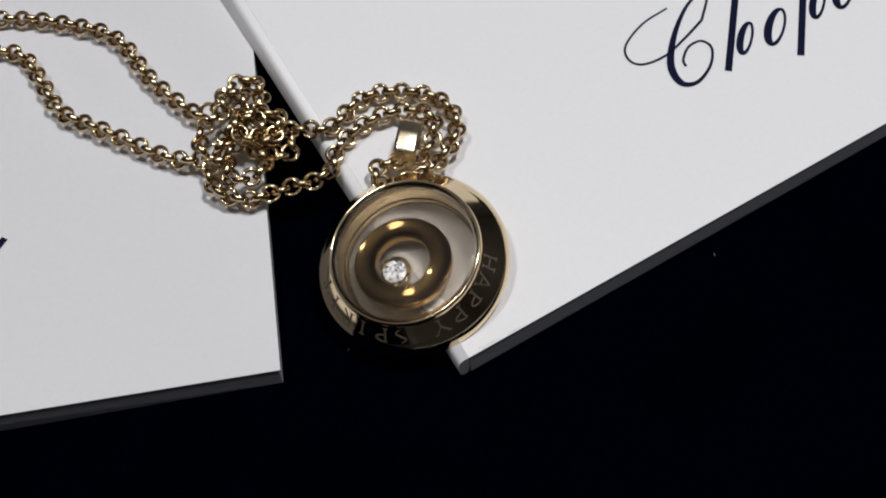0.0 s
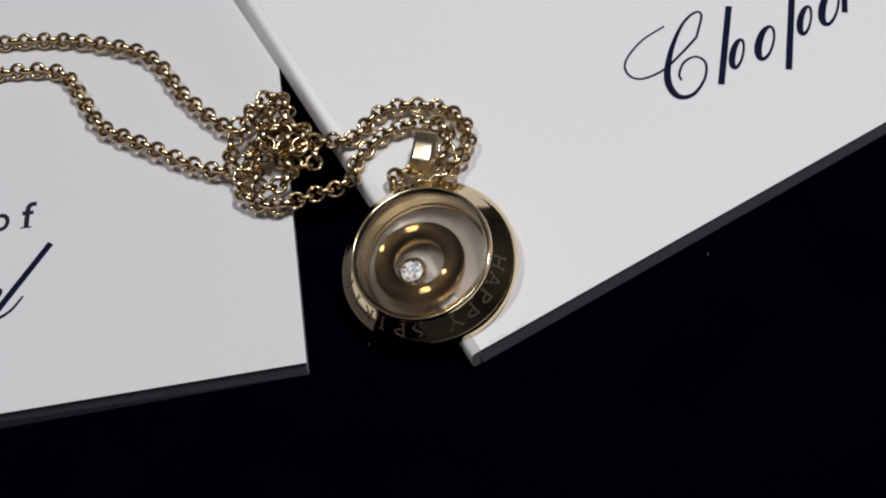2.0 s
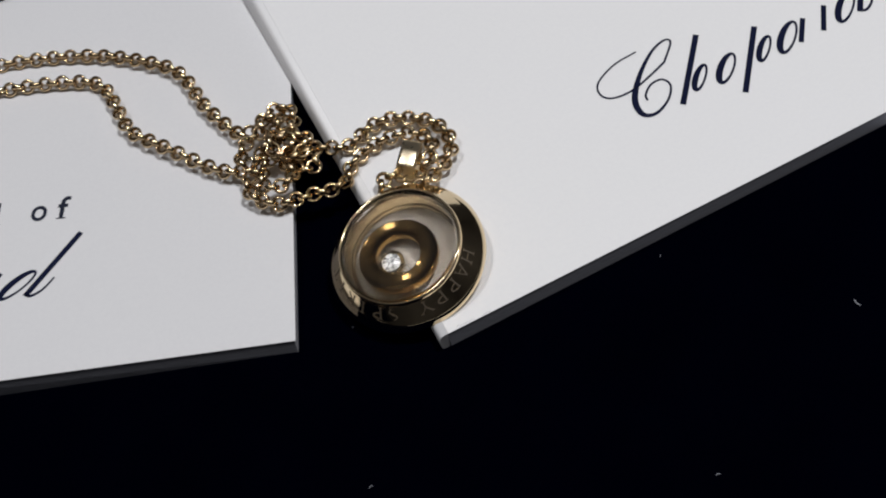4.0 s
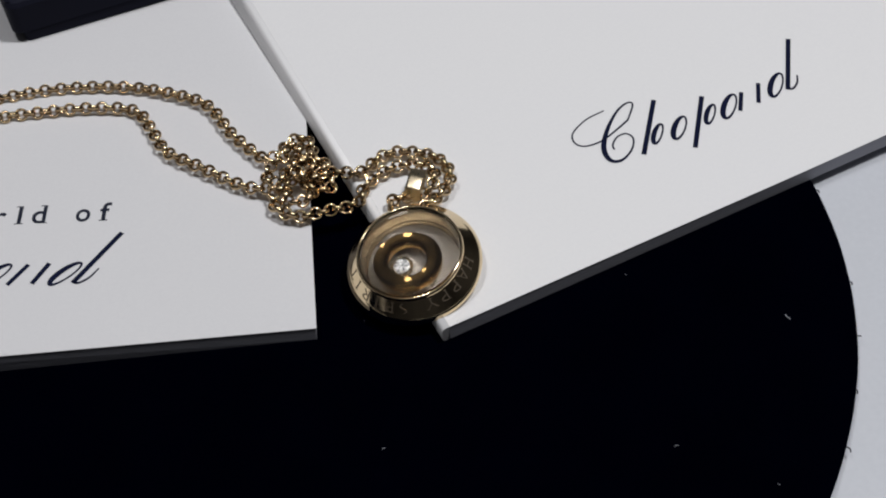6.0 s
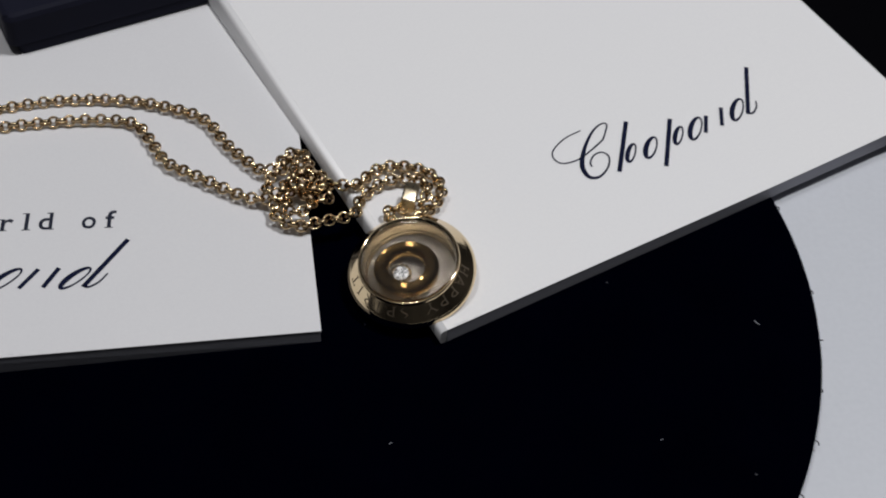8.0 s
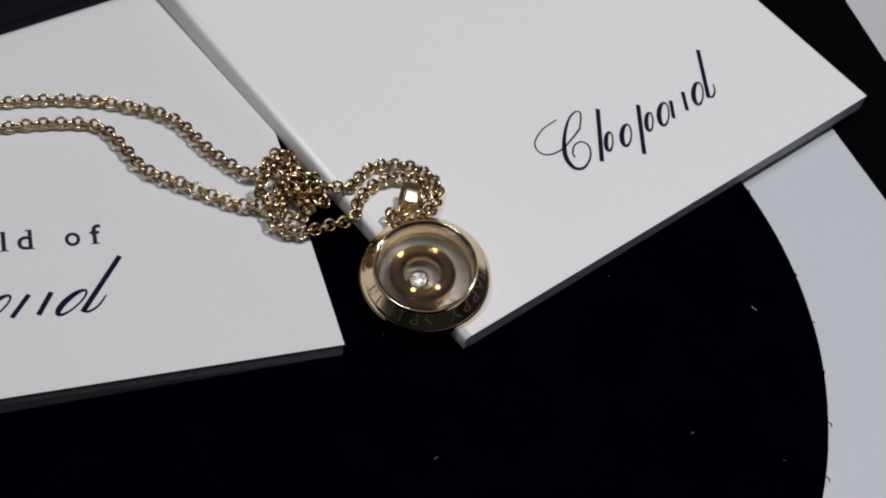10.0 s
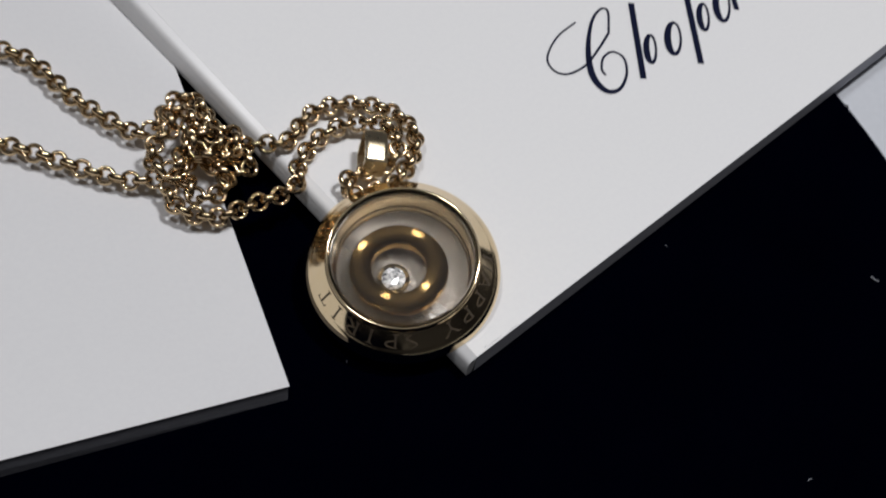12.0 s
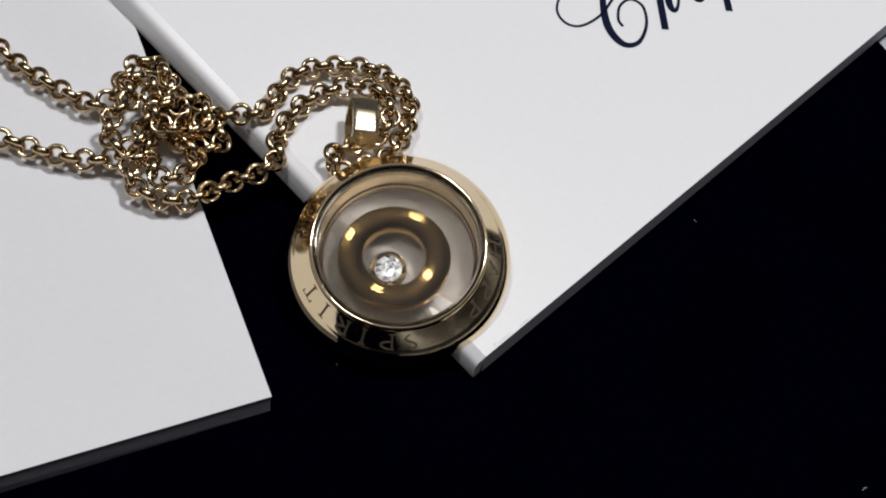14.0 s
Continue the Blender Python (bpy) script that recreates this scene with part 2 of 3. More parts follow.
def round_pad():
    pad = tagged(group_empty("round_pad", place(-0.63, 1.40, DISC_Z)), "round black velvet pad with a slightly frayed edge", "display pad")
    bm = disc_solid(10.0, -(DISC_Z - SHEET_Z), 0, 180, 0.03)
    for v in bm.verts:
        a = math.atan2(v.co.y, v.co.x)
        wob = 1 + 0.0012 * noise.noise(Vector((9 * math.cos(a), 9 * math.sin(a), 2)))
        v.co.x, v.co.y = v.co.x * wob, v.co.y * wob
    part("pad_body", bm, VELVET, pad)
    for a, length, bend in ((-24.2, 0.13, 0.05), (-17.5, 0.055, 0.05), (-11, 0.12, -0.05), (-31, 0.14, 0.06), (-4, 0.08, 0.04), (9, 0.10, 0.05)):
        c, s = math.cos(radians(a)), math.sin(radians(a))
        pts = spline([(9.97 * c, 9.97 * s, -0.04), ((9.99 + length * 0.5) * c + bend * s * 0.3, (9.99 + length * 0.5) * s - bend * c * 0.3, -0.05),
                      ((9.99 + length * 0.7) * c + bend * s, (9.99 + length * 0.7) * s - bend * c, -0.09)], 5)
        part("loose_thread", tube(pts, 0.012, 5), THREAD, pad)
    return pad


round_pad()

for x, y, turn, size in ((8.09, -0.07, 120, 0.06), (1.13, -2.38, 25, 0.03), (5.80, -2.58, 10, 0.03), (0.80, 0.27, 60, 0.018), (7.27, -3.36, 150, 0.022), (5.44, 1.06, 100, 0.02)):
    pts = spline([(-size, 0, 0), (0, size * 0.35, 0.012), (size, 0.1 * size, 0)], 5)
    tagged(part("lint_speck", tube(pts, 0.20 * size, 5), LINT, at=place(x, y, DISC_Z + 0.016, 0, 0, turn)),
           "tiny white lint fibre on the black pad", "lint", "lint on the pad")


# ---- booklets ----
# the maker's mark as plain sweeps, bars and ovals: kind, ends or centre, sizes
R_STROKES = [("sweep", [(5.14, 3.29), (4.70, 3.23), (4.30, 3.03), (4.20, 2.80), (4.32, 2.63), (4.66, 2.60), (5.06, 2.72), (5.42, 2.86)], 0.018, 0.03),
             ("curl", [(5.42, 2.86), (5.72, 3.17), (5.66, 3.27), (5.36, 3.16), (4.94, 2.82), (4.62, 2.42), (4.57, 2.10), (4.76, 2.00), (5.06, 2.14), (5.25, 2.38), (5.20, 2.56), (5.00, 2.56), (4.82, 2.42), (4.78, 2.30)], 0.036, 0.105),
             ("bar", (5.21, 1.94), (6.16, 3.10), 0.085),
             ("oval", (5.74, 2.28), 0.20, 0.10, 0.86, 0.05), ("oval", (6.20, 2.23), 0.23, 0.14, 0.86, 0.06),
             ("bar", (6.17, 1.65), (7.05, 2.76), 0.085), ("oval", (6.93, 2.27), 0.20, 0.10, 0.86, 0.05),
             ("oval", (7.38, 2.28), 0.25, 0.15, 0.86, 0.06), ("bar", (7.49, 2.08), (7.80, 2.50), 0.075),
             ("bar", (7.93, 2.10), (8.24, 2.56), 0.075), ("oval", (8.53, 2.35), 0.25, 0.15, 0.86, 0.06),
             ("bar", (8.65, 2.14), (9.52, 3.34), 0.085), ("sweep", [(8.65, 2.17), (8.76, 2.12), (8.93, 2.22), (9.05, 2.39)], 0.05, 0.02)]
L_STROKES = [("sweep", [(4.10, 2.62), (3.50, 2.52), (3.20, 2.30), (3.16, 2.00), (3.40, 1.86), (3.72, 1.90)], 0.015, 0.04),
             ("oval", (4.10, 2.02), 0.62, 0.24, 0.9, 0.085), ("bar", (4.12, 1.62), (5.15, 2.70), 0.085),
             ("oval", (5.10, 1.82), 0.23, 0.14, 0.9, 0.06), ("bar", (5.02, 1.20), (5.98, 2.24), 0.085),
             ("oval", (5.80, 1.82), 0.20, 0.10, 0.9, 0.05),
             ("oval", (6.36, 1.81), 0.24, 0.16, 0.95, 0.06), ("bar", (6.61, 1.57), (6.94, 2.01), 0.075),
             ("bar", (7.04, 1.55), (7.31, 2.00), 0.080), ("oval", (7.62, 1.72), 0.23, 0.15, 0.95, 0.06),
             ("bar", (7.76, 1.49), (8.56, 2.60), 0.085), ("sweep", [(7.76, 1.52), (7.86, 1.48), (8.04, 1.58), (8.20, 1.78)], 0.05, 0.02)]


def emblem(bm, strokes):
    for kind, first, *rest in strokes:
        if kind == "sweep":
            pts = spline([(*p, 0) for p in first], 8)
            n = len(pts) - 1
            ribbon(bm, pts, [0.01 + rest[0] + (rest[1] - rest[0]) * k / n for k in range(n + 1)])
        elif kind == "curl":
            pts = spline([(*p, 0) for p in first], 8)
            n = len(pts) - 1
            ribbon(bm, pts, [rest[0] + (rest[1] - rest[0]) * math.exp(-((k / n - 0.40) / 0.13) ** 2) for k in range(n + 1)])
        elif kind == "bar":
            a, b = Vector(first), Vector(rest[0])
            ribbon(bm, [a.lerp(b, k / 6) for k in range(7)], [1.12 * rest[1]] * 7)
        else:
            tall, wide, lean, ink = rest
            pts, ws = [], []
            for k in range(32):
                a = 2 * math.pi * k / 32
                x, y = wide * math.cos(a), tall * math.sin(a)
                pts.append((first[0] + x + lean * y, first[1] + y))
                ws.append(0.036 + 1.25 * ink * (0.5 - 0.5 * math.cos(a)) ** 1.5)
            ribbon(bm, pts, ws, closed=True)
    return bm


SPINE = 0.14


def booklet(name, m, label, w, depth, h, rise, skew=0.0, flare=0.0, card=None, lift=0.0, overhang=0.0):
    """A soft-cover booklet: wrapped spine, two covers, page block. Origin at its spine-side front corner; it is h thick at the spine
    and opens by rise per centimetre towards its free edge."""
    book = tagged(group_empty(name, m), label, "booklet", "printed booklets")

    def swell(bm, x0=0.0, z0=0.0):
        for x in (6.5, 7.5, 8.5, 9.5, 10.5, 11.2) if lift else ():
            bmesh.ops.bisect_plane(bm, geom=bm.verts[:] + bm.edges[:] + bm.faces[:], plane_co=(x, 0, 0), plane_no=(1, 0, 0))
        for v in bm.verts:
            u = v.co.x + x0
            v.co.x += skew * v.co.y
            v.co.z = (v.co.z + z0) * (h + rise * u + lift * max(0.0, u - 6) ** 2) / h - z0
        return bm

    def fanned(bm):
        """Lower sheets reach a little further out than the upper ones."""
        for v in bm.verts:
            if v.co.y < depth / 2:
                v.co.y -= overhang * (1 - v.co.z / (h - 0.044))
        return bm

    part("front_cover", swell(slab(w - SPINE, depth, 0.020, 0.006), SPINE, h - 0.020), card or PAPER, book, at=place(SPINE, 0, h - 0.020))
    # the back cover takes the page tone too, darkened for shade
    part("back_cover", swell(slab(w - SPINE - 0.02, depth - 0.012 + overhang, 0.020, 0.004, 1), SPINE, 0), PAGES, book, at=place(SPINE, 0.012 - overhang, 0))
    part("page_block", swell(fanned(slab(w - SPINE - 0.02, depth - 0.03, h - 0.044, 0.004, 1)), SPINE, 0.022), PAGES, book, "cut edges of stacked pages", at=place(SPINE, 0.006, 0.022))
    bm = bmesh.new()
    loops = []
    for y in (0.0, depth):
        loop = []
        for k in range(17):
            a = radians(90 + 180 * k / 16)
            up = math.copysign(abs(math.sin(a)) ** 0.45, math.sin(a))
            out = abs(math.cos(a)) ** 0.45 if k % 16 else 0.0
            loop.append(bm.verts.new((SPINE + skew * y - SPINE * out - flare * y * (1 - up) * (out > 0.01), y, h / 2 + h / 2 * up)))
        loops.append(loop)
    for k in range(16):
        bm.faces.new((loops[0][k], loops[0][k + 1], loops[1][k + 1], loops[1][k])).smooth = True
    bm.faces.new(loops[0])
    bm.faces.new(loops[1][::-1])
    bmesh.ops.recalc_face_normals(bm, faces=bm.faces[:])
    part("spine", bm, card or PAPER, book)
    return book


def on_cover(bm, h, rise, lift=0.0):
    """Lays printed strokes on the rising cover."""
    for v in bm.verts:
        v.co.z += h + rise * v.co.x + lift * max(0.0, v.co.x - 6) ** 2 + 0.004 * (lift > 0)
    return bm


RIGHT_H, RIGHT_RISE, RIGHT_LIFT, LEFT_H, LEFT_RISE = 0.35, -0.004, 0.003, 0.53, -0.0205
right_book = booklet("booklet", place(2.14, -0.255, DISC_Z, 0, 0, 26.2) @ place(0, 0, 0, 2.66), "closed white booklet with navy script emblem, over another booklet", 12.05, 15, RIGHT_H, RIGHT_RISE, 0.036, 0.008, lift=RIGHT_LIFT, overhang=0.022)
part("emblem", on_cover(emblem(bmesh.new(), R_STROKES), RIGHT_H, RIGHT_RISE, RIGHT_LIFT), INK, right_book, "navy printed emblem", at=place(0, 0, 0.001, 0, 0, -1.6))
left_book = booklet("booklet", place(0.0, -0.05, DISC_Z, 0, 0, 4.0) @ place(-12, 0, 0, 0.8), "closed white booklet with printed words, flat on black pad", 12, 15, LEFT_H, LEFT_RISE, card=MATT_CARD, overhang=0.03)
part("emblem", on_cover(emblem(bmesh.new(), L_STROKES), LEFT_H, LEFT_RISE), INK, left_book, "navy printed emblem", at=place(0, 0, 0.001))


def scuffs(book, marks, h, rise):
    """Short worn scratches by the front edge of a cover."""
    for u, v, long, turn in marks:
        bm = ribbon(bmesh.new(), [(-long / 2, 0), (0, 0.006), (long / 2, 0)], [0.004, 0.011, 0.003], 0, 0.002)
        part("scuff", bm, SCUFF, book, "faint grey scratch", at=place(u, v, h + rise * u + 0.001, 0, 0, turn))


scuffs(right_book, ((0.46, 0.026, 0.26, 1), (0.32, 0.040, 0.06, 24), (0.78, 0.020, 0.18, 0)), RIGHT_H, RIGHT_RISE)
scuffs(left_book, ((6.55, 0.05, 0.12, 4), (6.75, 0.03, 0.08, -3)), LEFT_H, LEFT_RISE)


def letters(text, size, parent, m, mat, label):
    font = bpy.data.curves.new("printed_words", "FONT")
    font.body, font.size, font.extrude, font.space_character = text, size * CM, 0.00002, 1.0
    font.offset = 0.00009
    ob = new("printed_words", font)
    me = bpy.data.meshes.new_from_object(ob)
    bpy.data.objects.remove(ob)
    top, foot = max(v.co.y for v in me.vertices), min(v.co.y for v in me.vertices)
    left, right = min(v.co.x for v in me.vertices), max(v.co.x for v in me.vertices)
    low = [v.co.x for v in me.vertices if v.co.y < foot + 0.1 * (top - foot)]
    stem = {"d": right - 0.0004, "o": None}.get(text, sum(low) / len(low))
    if stem is not None and text != "W":
        bm = bmesh.new()
        bm.from_mesh(me)
        ribbon(bm, [(stem - 0.0008, foot + 0.0001), (stem + 0.0008, foot + 0.0001)], [0.00022] * 2, -0.00002, 0.00002)
        if text in "ldr":
            ribbon(bm, [(stem - 0.0009, top - 0.0001), (stem, top - 0.0001)], [0.00022] * 2, -0.00002, 0.000021)
        bm.to_mesh(me)
        bm.free()
    me.materials.append(mat)
    out = new("printed_letter", me)
    out.parent, out.matrix_local = parent, m @ Matrix.Diagonal(({"o": 0.82, "d": 0.93}.get(text, 1.0), 1, 1, 1))
    return out


for ch, u in zip("Worldof", (4.30, 5.32, 6.14, 6.58, 6.86, 7.67, 8.12)):
    v = 3.06 - 0.055 * (u - 6.17)
    letters(ch, 0.63, left_book, place(u, v, LEFT_H + LEFT_RISE * (u + 0.1) + 0.003, 0, 1.15, -3), INK_GREY, "slate printed letter")


# ---- navy case at the back ----
def navy_case():
    case = tagged(group_empty("jewel_case", place(-6.24, 7.80, 0.34, 0.8, 0, 23.8)), "small dark navy leatherette case with rounded edges standing on a booklet", "case")
    part("base", rounded_plate(4.66, 5.5, 0.25, 0.12, 0.03), NAVY_BOX, case, at=place(-0.06, 0, 0))
    part("lid", rounded_plate(4.85, 5.6, 0.77, 0.24, 0.14), NAVY_BOX, case, at=place(-0.26, -0.02, 0.250))
    return case


navy_case()


# ---- necklace ----
necklace = tagged(group_empty("necklace", place(1.7, 1.1, 0.2)), "yellow gold round-link chain with round glazed diamond pendant, lying tangled", "necklace")
N0 = necklace.matrix_world.inverted()

# pendant frame: leans towards the open corner between the booklets
P = N0 @ place(1.71, 1.126, 0.236, 0, 0, 0) @ place(0, 0, 0, 10.5, -8.5, 0)
# a rounded foot, a straight slope that carries the engraving, a turned rim, and a wall inside that steps in to the back crystal
SLOPE_LOW, SLOPE_TOP = Vector((1.108, 0.278)), Vector((0.962, 0.448))
case_profile = [(0.90, 0.03), (1.04, 0.0), (1.13, 0.012), (1.190, 0.040), (1.216, 0.075), (1.218, 0.105), (1.207, 0.145), (1.185, 0.188), (1.152, 0.232), tuple(SLOPE_LOW), tuple(SLOPE_TOP),
                (0.950, 0.462), (0.946, 0.495), (0.939, 0.518), (0.924, 0.530), (0.909, 0.524), (0.900, 0.508), (0.895, 0.430), (0.888, 0.424),
                (0.884, 0.395), (0.877, 0.390), (0.873, 0.360), (0.866, 0.355), (0.850, 0.200), (0.846, 0.150), (0.834, 0.142), (0.828, 0.070), (0.818, 0.062), (0.816, 0.030)]
CRISP = [tuple(SLOPE_LOW), tuple(SLOPE_TOP)] + [case_profile[k] for k in (11, 17, 18, 19, 20, 21, 22, 24, 25, 26, 27)]


def turned_solid(profile, sharp, steps=128):
    """A lathe-turned solid that keeps the named corners crisp and rounds the rest."""
    bm = revolve(profile, steps)
    for e in bm.edges:
        a, b = e.verts
        ra, rb = math.hypot(a.co.x, a.co.y), math.hypot(b.co.x, b.co.y)
        if abs(ra - rb) < 1e-5 and abs(a.co.z - b.co.z) < 1e-5 and any(abs(ra - r) < 1e-4 and abs(a.co.z - z) < 1e-4 for r, z in sharp):
            e.smooth = False
    return bm


ring = part("pendant_case", turned_solid(case_profile, CRISP), GOLD, necklace,
            "polished gold bezel ring with engraved marks", True, P)
top_glass = part("top_crystal", disc_solid(0.894, 0.44, 0.515, 96, 0.03), GLASS, necklace, "clear flat crystal", False, P)
back_glass = part("back_crystal", disc_solid(0.822, 0.022, 0.060, 96, 0.01), BACK_GLASS, necklace, "slightly milky flat crystal at the back", False, P)
top_glass.visible_shadow = back_glass.visible_shadow = False


def tyre(major, wide, tall, steps=72, sides=20, flat=1.0):
    pts = []
    for k in range(sides):
        a = 2 * math.pi * k / sides
        pts.append((major + wide * math.cos(a), tall * math.sin(a)))
    return revolve(pts, steps)


# the loose ring is a shallow channel with fine turning marks between two soft edges
RING_PROFILE = [(0.350, 0.0), (0.337, 0.02), (0.335, 0.06), (0.335, 0.128), (0.340, 0.136), (0.348, 0.138)] + \
    [(0.352 + 0.236 * k / 120, 0.114 + 1.7 * (0.236 * (k / 120 - 0.5)) ** 2 + 0.00022 * math.sin(math.pi * k / 3)) for k in range(121)] + \
    [(0.594, 0.138), (0.602, 0.134), (0.606, 0.12), (0.606, 0.05), (0.600, 0.01), (0.59, 0.0)]
part("floating_ring", revolve(RING_PROFILE, 96), TURNED, necklace, "loose polished gold ring behind the crystal", True, P @ place(-0.07, -0.07, 0.19, -5, 2.5, 0))
setting = part("diamond_setting", revolve([(0.13, 0.0), (0.190, 0.02), (0.200, 0.10), (0.199, 0.122), (0.194, 0.128), (0.187, 0.124), (0.162, 0.088), (0.150, 0.085), (0.11, 0.03)], 48), GOLD, necklace, "small gold bezel", True,
               P @ place(-0.17, -0.18, 0.22))


def brilliant():
    """Table, star, kite and girdle facets over a pointed base, each cut a little off true."""
    bm = bmesh.new()
    n = 8

    def circle(count, r, z, turn=0.0):
        return [bm.verts.new((r * math.cos(2 * math.pi * (k + turn) / count), r * math.sin(2 * math.pi * (k + turn) / count), z)) for k in range(count)]

    mid = bm.verts.new((0.006, -0.004, 0.166))
    inner, table, crown, girdle = circle(n, 0.045, 0.172, 0.25), circle(n, 0.090, 0.166), circle(n, 0.126, 0.152, 0.5), circle(2 * n, 0.155, 0.130)
    low = bm.verts.new((0, 0, 0.005))
    for k in range(n):
        j = (k + 1) % n
        bm.faces.new((mid, inner[k], inner[j]))
        bm.faces.new((inner[k], table[k], inner[j]))
        bm.faces.new((inner[j], table[k], table[j]))
        bm.faces.new((table[k], crown[k], table[j]))
        bm.faces.new((table[j], crown[k], girdle[(2 * k + 2) % 16]))
        bm.faces.new((table[j], girdle[(2 * k + 2) % 16], crown[j]))
        bm.faces.new((crown[k], girdle[2 * k], girdle[2 * k + 1]))
        bm.faces.new((crown[k], girdle[2 * k + 1], girdle[(2 * k + 2) % 16]))
        bm.faces.new((girdle[2 * k], girdle[(2 * k - 1) % 16], low))
        bm.faces.new((girdle[2 * k], low, girdle[2 * k + 1]))
    bmesh.ops.recalc_face_normals(bm, faces=bm.faces[:])
    rng = random.Random(9)
    for v in inner + table + crown:
        v.co += Vector((rng.uniform(-1, 1), rng.uniform(-1, 1), rng.uniform(-1, 1) * 0.7)) * 0.017
    bmesh.ops.split_edges(bm, edges=bm.edges[:])
    return bm


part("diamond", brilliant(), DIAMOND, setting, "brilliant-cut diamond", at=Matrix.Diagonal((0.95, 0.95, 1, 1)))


# engraved marks on the slope of the ring: plain strokes and half rings with short feet
def engraved(kind):
    bm = bmesh.new()

    def foot(x, y, half=0.030):
        ribbon(bm, [(x - half, y), (x + half, y)], [0.008, 0.008])

    def stroke(a, b, wide):
        ribbon(bm, [a, b], [wide, wide])

    if kind in ("bar", "tee"):
        stroke((0, -0.085), (0, 0.085), 0.020)
        foot(0, 0.085)
        foot(0, -0.085, 0.065 if kind == "tee" else 0.030)
        if kind == "tee":
            stroke((-0.062, -0.085), (-0.062, -0.058), 0.010)
            stroke((0.062, -0.085), (0.062, -0.058), 0.010)
    elif kind in ("bow", "bow_leg"):
        stroke((0.05, -0.085), (0.05, 0.085), 0.020)
        foot(0.05, 0.085)
        foot(0.05, -0.085, 0.022)
        pts = [(0.05 - 0.10 * math.cos(radians(a)), -0.040 + 0.045 * math.sin(radians(a))) for a in range(-90, 91, 18)]
        ribbon(bm, pts, [0.008 + 0.014 * math.sin(math.pi * k / 10) for k in range(11)])
        if kind == "bow_leg":
            stroke((0.02, 0.005), (-0.06, 0.085), 0.018)
    elif kind in ("wedge", "fork"):
        up = 1 if kind == "wedge" else -1
        top = -0.085 if kind == "wedge" else 0.0
        stroke((-0.07, up * 0.085), (0, top), 0.010)
        stroke((0.07, up * 0.085), (0, top), 0.020)
        foot(-0.07, up * 0.085, 0.022)
        foot(0.07, up * 0.085, 0.022)
        if kind == "wedge":
            stroke((-0.045, 0.03), (0.045, 0.03), 0.008)
        else:
            stroke((0, 0.0), (0, 0.085), 0.018)
            foot(0, 0.085)
    elif kind == "gate":
        for x in (-0.06, 0.06):
            stroke((x, -0.085), (x, 0.085), 0.018)
            foot(x, 0.085, 0.025)
            foot(x, -0.085, 0.025)
        stroke((-0.06, 0), (0.06, 0), 0.008)
    else:
        pts = [(-0.045 * math.sin(radians(a)) * (1 if a < 180 else 1.1), 0.085 - 0.17 * (a / 360)) for a in range(0, 361, 15)]
        ribbon(bm, pts, [0.009 + 0.012 * math.sin(math.pi * k / 24) for k in range(len(pts))])
    return bm


# the marks lie along the straight slope
SLOPE = (SLOPE_TOP - SLOPE_LOW).normalized()
SLOPE_MID, SLOPE_OUT = (SLOPE_TOP + SLOPE_LOW) / 2, Vector((SLOPE.y, -SLOPE.x))
ORDER = ("tee", "bar", "bow_leg", "bar", "bow", "wave", "", "fork", "bow", "bow", "wedge", "gate")
for k, kind in enumerate(ORDER):
    if not kind:
        continue
    az = radians(190 + 153 * k / (len(ORDER) - 1))
    bm = engraved(kind)
    for v in bm.verts:
        x, y, z = 1.15 * v.co.x, 1.06 * v.co.y, v.co.z + 0.001
        q = SLOPE_MID + y * SLOPE + z * SLOPE_OUT
        turn = az + x / SLOPE_MID.x
        v.co = (q.x * math.cos(turn), q.x * math.sin(turn), q.y)
    part("engraved_mark", bm, ENGRAVED, ring)


# bail: a folded flat gold band
def bail():
    w = 0.29
    path = [(0.255, 0.0), (0.26, 0.13), (0.245, 0.18), (0.20, 0.212), (0.02, 0.240)]
    y, z = 0.02, 0.240
    for tilt in (5, 12, 14, 16, 17.5, 19):
        y, z = y - 0.046, z - 0.046 * math.tan(radians(tilt))
        path.append((y, z))
    path += [(-0.29, 0.03), (-0.29, -0.08), (-0.26, -0.17), (-0.19, -0.235), (0.0, -0.255), (0.15, -0.235), (0.225, -0.14)]
    bm = bmesh.new()
    rings = []
    for y, z in path:
        q = Vector((y, z))
        i = q * (1 - 0.045 / q.length)
        row = [bm.verts.new((w * u / 6, *(q * (1 + 0.008 * (1 - (u / 3) ** 2) / q.length)))) for u in range(-3, 4)]
        rings.append(row + [bm.verts.new((w / 2, *i)), bm.verts.new((-w / 2, *i))])
    for a, b in zip(rings, rings[1:] + rings[:1]):
        for k in range(9):
            face = bm.faces.new((a[k], a[(k + 1) % 9], b[(k + 1) % 9], b[k]))
            c = face.calc_center_median()
            face.smooth = k < 6 and -0.25 < c.y < 0.0 and c.z > 0.08
    bmesh.ops.recalc_face_normals(bm, faces=bm.faces[:])
    return bm


part("bail", bail(), BAIL_GOLD, necklace, "flat polished gold band", at=N0 @ place(1.76, 2.80, 0.56, 0, 0, -14) @ place(0, 0, 0, 0, 9, 0))
part("bail_ring", tube([(0.11 * math.cos(2 * math.pi * k / 24), 0.11 * math.sin(2 * math.pi * k / 24), 0) for k in range(24)], 0.03, 10, True), GOLD, necklace, smooth=True,
     at=N0 @ place(1.71, 2.36, 0.36, 30, 0, 0))

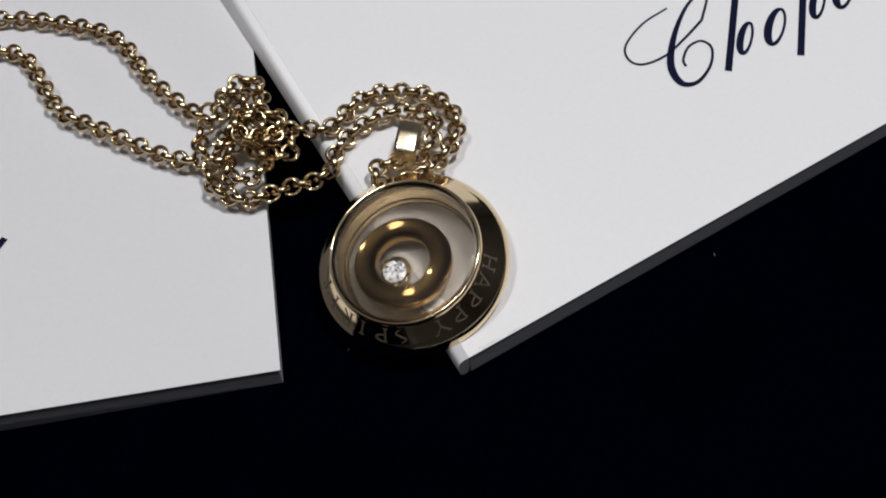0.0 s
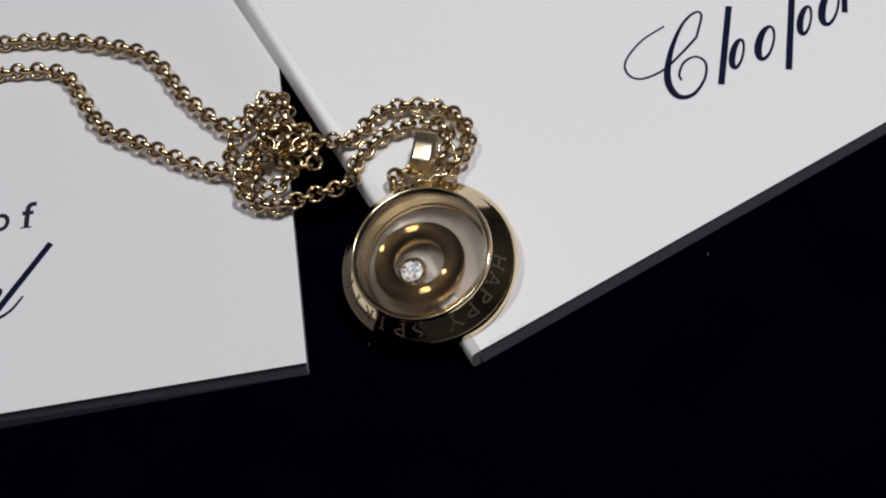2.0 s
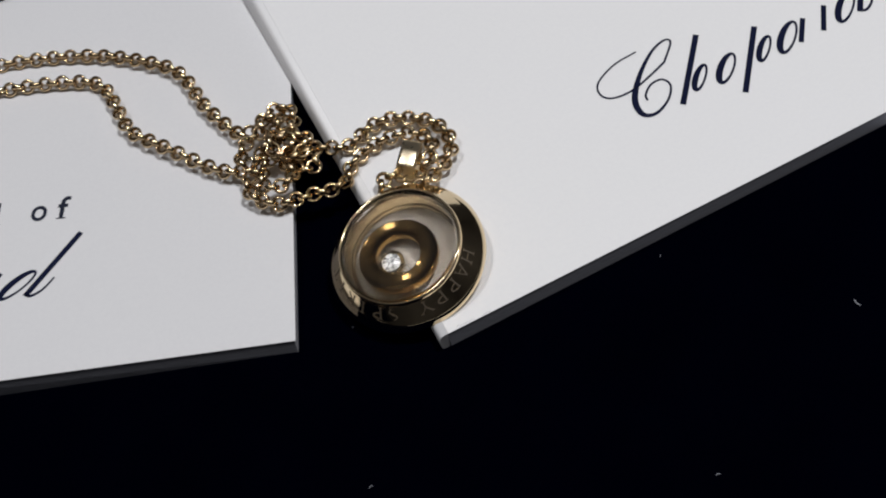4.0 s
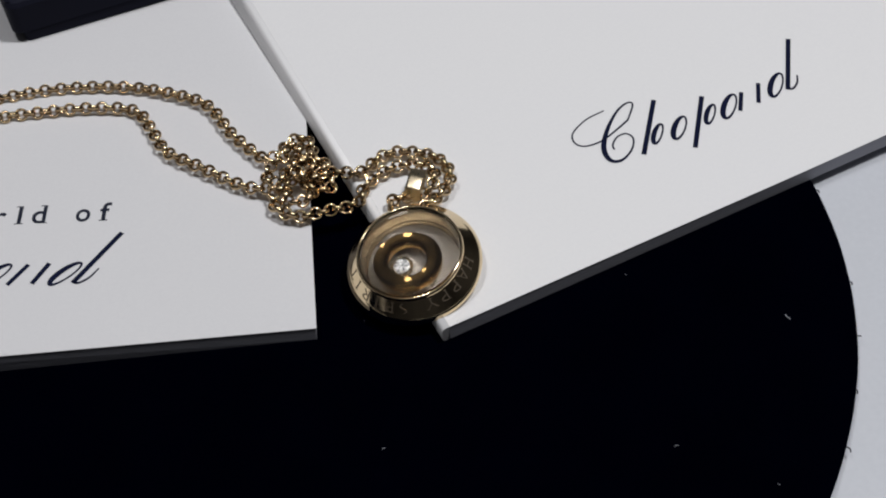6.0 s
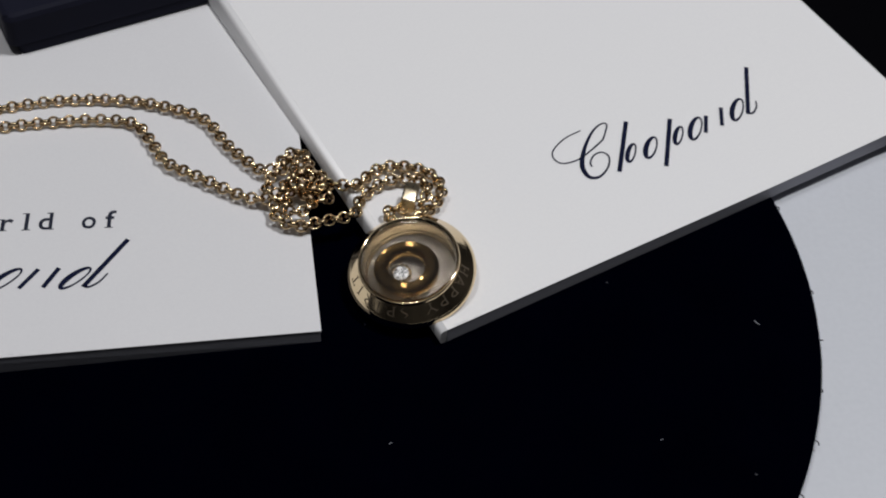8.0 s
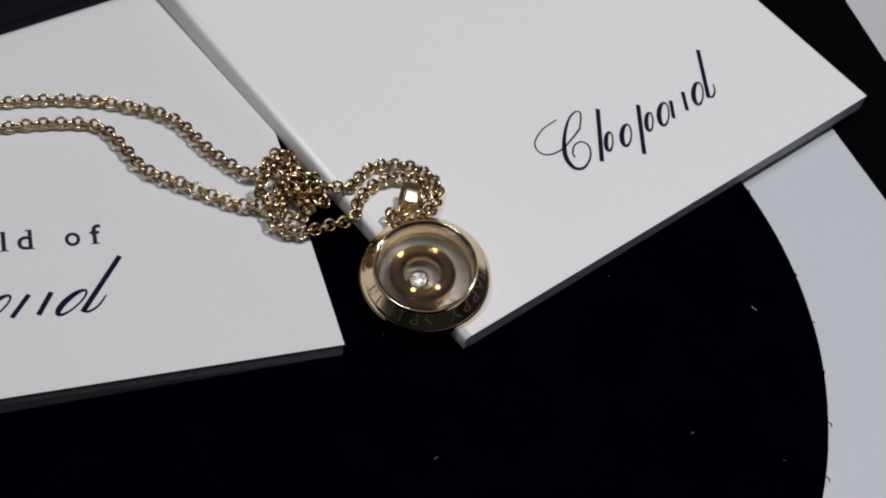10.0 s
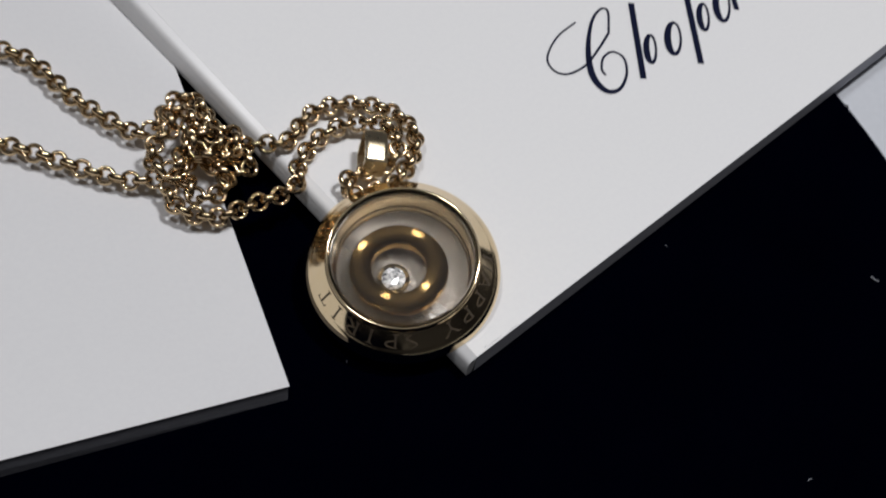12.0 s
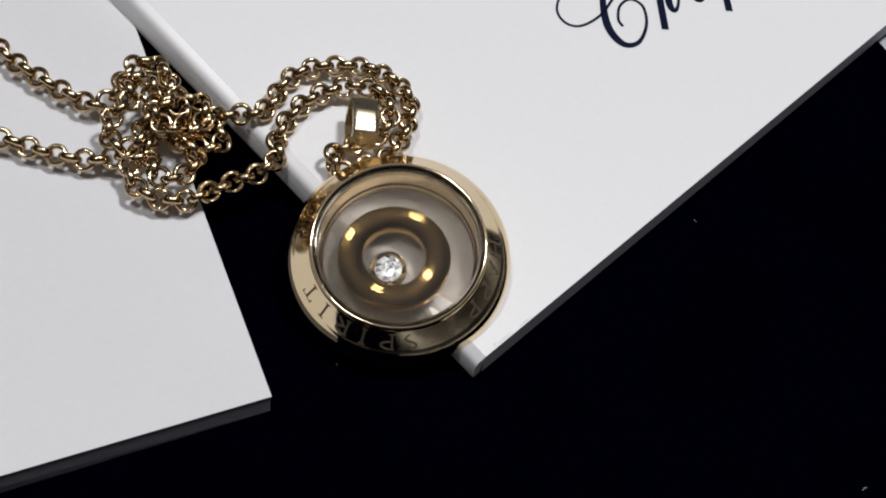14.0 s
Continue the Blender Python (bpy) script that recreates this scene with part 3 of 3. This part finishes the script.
# ---- chain: round links along one winding line ----
upper = [(-8.6, 5.2, .34), (-7.5, 5.66, .34), (-6.54, 6.02, .34), (-5.27, 6.25, .34), (-3.95, 6.2, .34), (-2.93, 5.9, .34), (-2.26, 5.5, .34), (-1.74, 4.68, .32), (-1.10, 3.98, .32)]
knot_in = [(-0.88, 3.89, 0.42), (-0.72, 4.04, 0.46), (-0.5, 4.29, 0.46), (-0.28, 4.25, 0.44), (-0.18, 3.96, 0.46), (-0.29, 3.63, 0.52), (-0.52, 3.51, 0.56), (-0.40, 3.78, 0.58), (-0.45, 4.00, 0.56), (-0.66, 3.94, 0.58), (-0.66, 3.70, 0.6), (-0.86, 3.56, 0.56),
           (-0.99, 3.37, 0.52), (-0.91, 3.07, 0.54), (-0.7, 3.09, 0.58), (-0.56, 3.36, 0.6), (-0.32, 3.48, 0.64), (-0.13, 3.38, 0.62), (-0.21, 3.17, 0.58), (-0.40, 3.20, 0.64), (-0.44, 3.45, 0.68), (-0.16, 3.60, 0.60), (0.08, 3.46, 0.58), (0.04, 3.22, 0.58), (-0.1, 3.11, 0.54), (0.08, 3.27, 0.5)]
loop_out = [(0.30, 3.33, .48), (0.68, 3.28, .48), (0.88, 3.4, .47), (1.07, 3.63, .48), (1.35, 3.75, .5), (1.63, 3.76, .5), (1.97, 3.68, .5), (2.21, 3.52, .5), (2.38, 3.25, .5),
            (2.4, 2.98, .5), (2.25, 2.66, .5)]
curl = [(2.02, 2.40, .50), (1.80, 2.26, .48), (1.54, 2.22, .48), (1.32, 2.31, .5), (1.36, 2.50, .52), (1.58, 2.58, .50), (1.80, 2.60, .50), (2.0, 2.68, .54)]
loop_in = [(2.1, 2.82, .62), (2.1, 3.15, .58), (1.9, 3.34, .55), (1.66, 3.4, .52), (1.41, 3.37, .5), (1.18, 3.27, .48), (0.97, 3.1, .46), (0.8, 2.88, .43), (0.78, 2.66, .38),
           (0.68, 2.66, .36), (0.47, 2.54, .33), (0.25, 2.52, .32)]
knot_out = [(-0.03, 2.45, 0.32), (-0.36, 2.38, 0.33), (-0.7, 2.5, 0.36), (-0.87, 2.75, 0.38), (-0.81, 2.96, 0.42), (-0.63, 2.93, 0.46), (-0.61, 2.7, 0.48), (-0.47, 2.6, 0.48), (-0.23, 2.67, 0.46),
            (-0.12, 2.91, 0.44), (-0.25, 3.07, 0.46), (-0.33, 3.32, 0.42), (-0.1, 3.43, 0.42), (0.11, 3.28, 0.4), (0.24, 3.08, 0.38), (-0, 2.97, 0.4), (-0.3, 3.21, 0.4), (-0.53, 3.26, 0.4),
            (-0.66, 3.07, 0.42), (-0.86, 3.06, 0.42)]
lower = [(-1.27, 3.22, .31), (-1.69, 3.44, .30), (-2.22, 3.77, .34), (-2.66, 4.05, .34), (-3.01, 4.32, .34), (-3.31, 4.87, .34), (-3.58, 5.34, .34), (-3.9, 5.55, .34), (-4.48, 5.62, .34),
         (-5.2, 5.6, .34), (-6.46, 5.45, .34), (-7.4, 5.1, .34), (-8.4, 4.6, .34)]

LINK = finish("link", tyre(0.104, 0.029, 0.043, 28, 14), CHAIN_GOLD, True)


def lifted(points):
    """Strands that lie on the sloping booklet."""
    return [(x, y - 0.085, z + 0.05) for x, y, z in points]


def lay_chain():
    line = spline(lifted(upper) + knot_in + loop_out + curl + loop_in + knot_out + lifted(lower), 40)
    spots, run, want = [], 0.0, 0.0
    for a, b in zip(line, line[1:]):
        step = (b - a).length
        while want <= run + step:
            spots.append((a.lerp(b, (want - run) / step), (b - a).normalized()))
            want += 0.141 + 0.017 * min(1.0, max(0.0, (-0.7 - b.x) / 0.6))
        run += step
    rng = random.Random(4)
    for i, (p, t) in enumerate(spots):
        side = Vector((0, 0, 1)).cross(t).normalized()
        up = t.cross(side)
        lean = 8 * side.x - 34 * side.y
        roll = radians(lean + (90 if i % 2 else 0) + rng.uniform(-6, 6) + 4 * math.sin(i * 0.23))
        n = (up * math.cos(roll) + side * math.sin(roll)).normalized()
        y = n.cross(t)
        m = Matrix((t, y, n)).transposed().to_4x4()
        m.translation = p * CM
        ob = new("link", LINK)
        ob.parent, ob.matrix_local = necklace, N0 @ m
    return len(spots)


lay_chain()
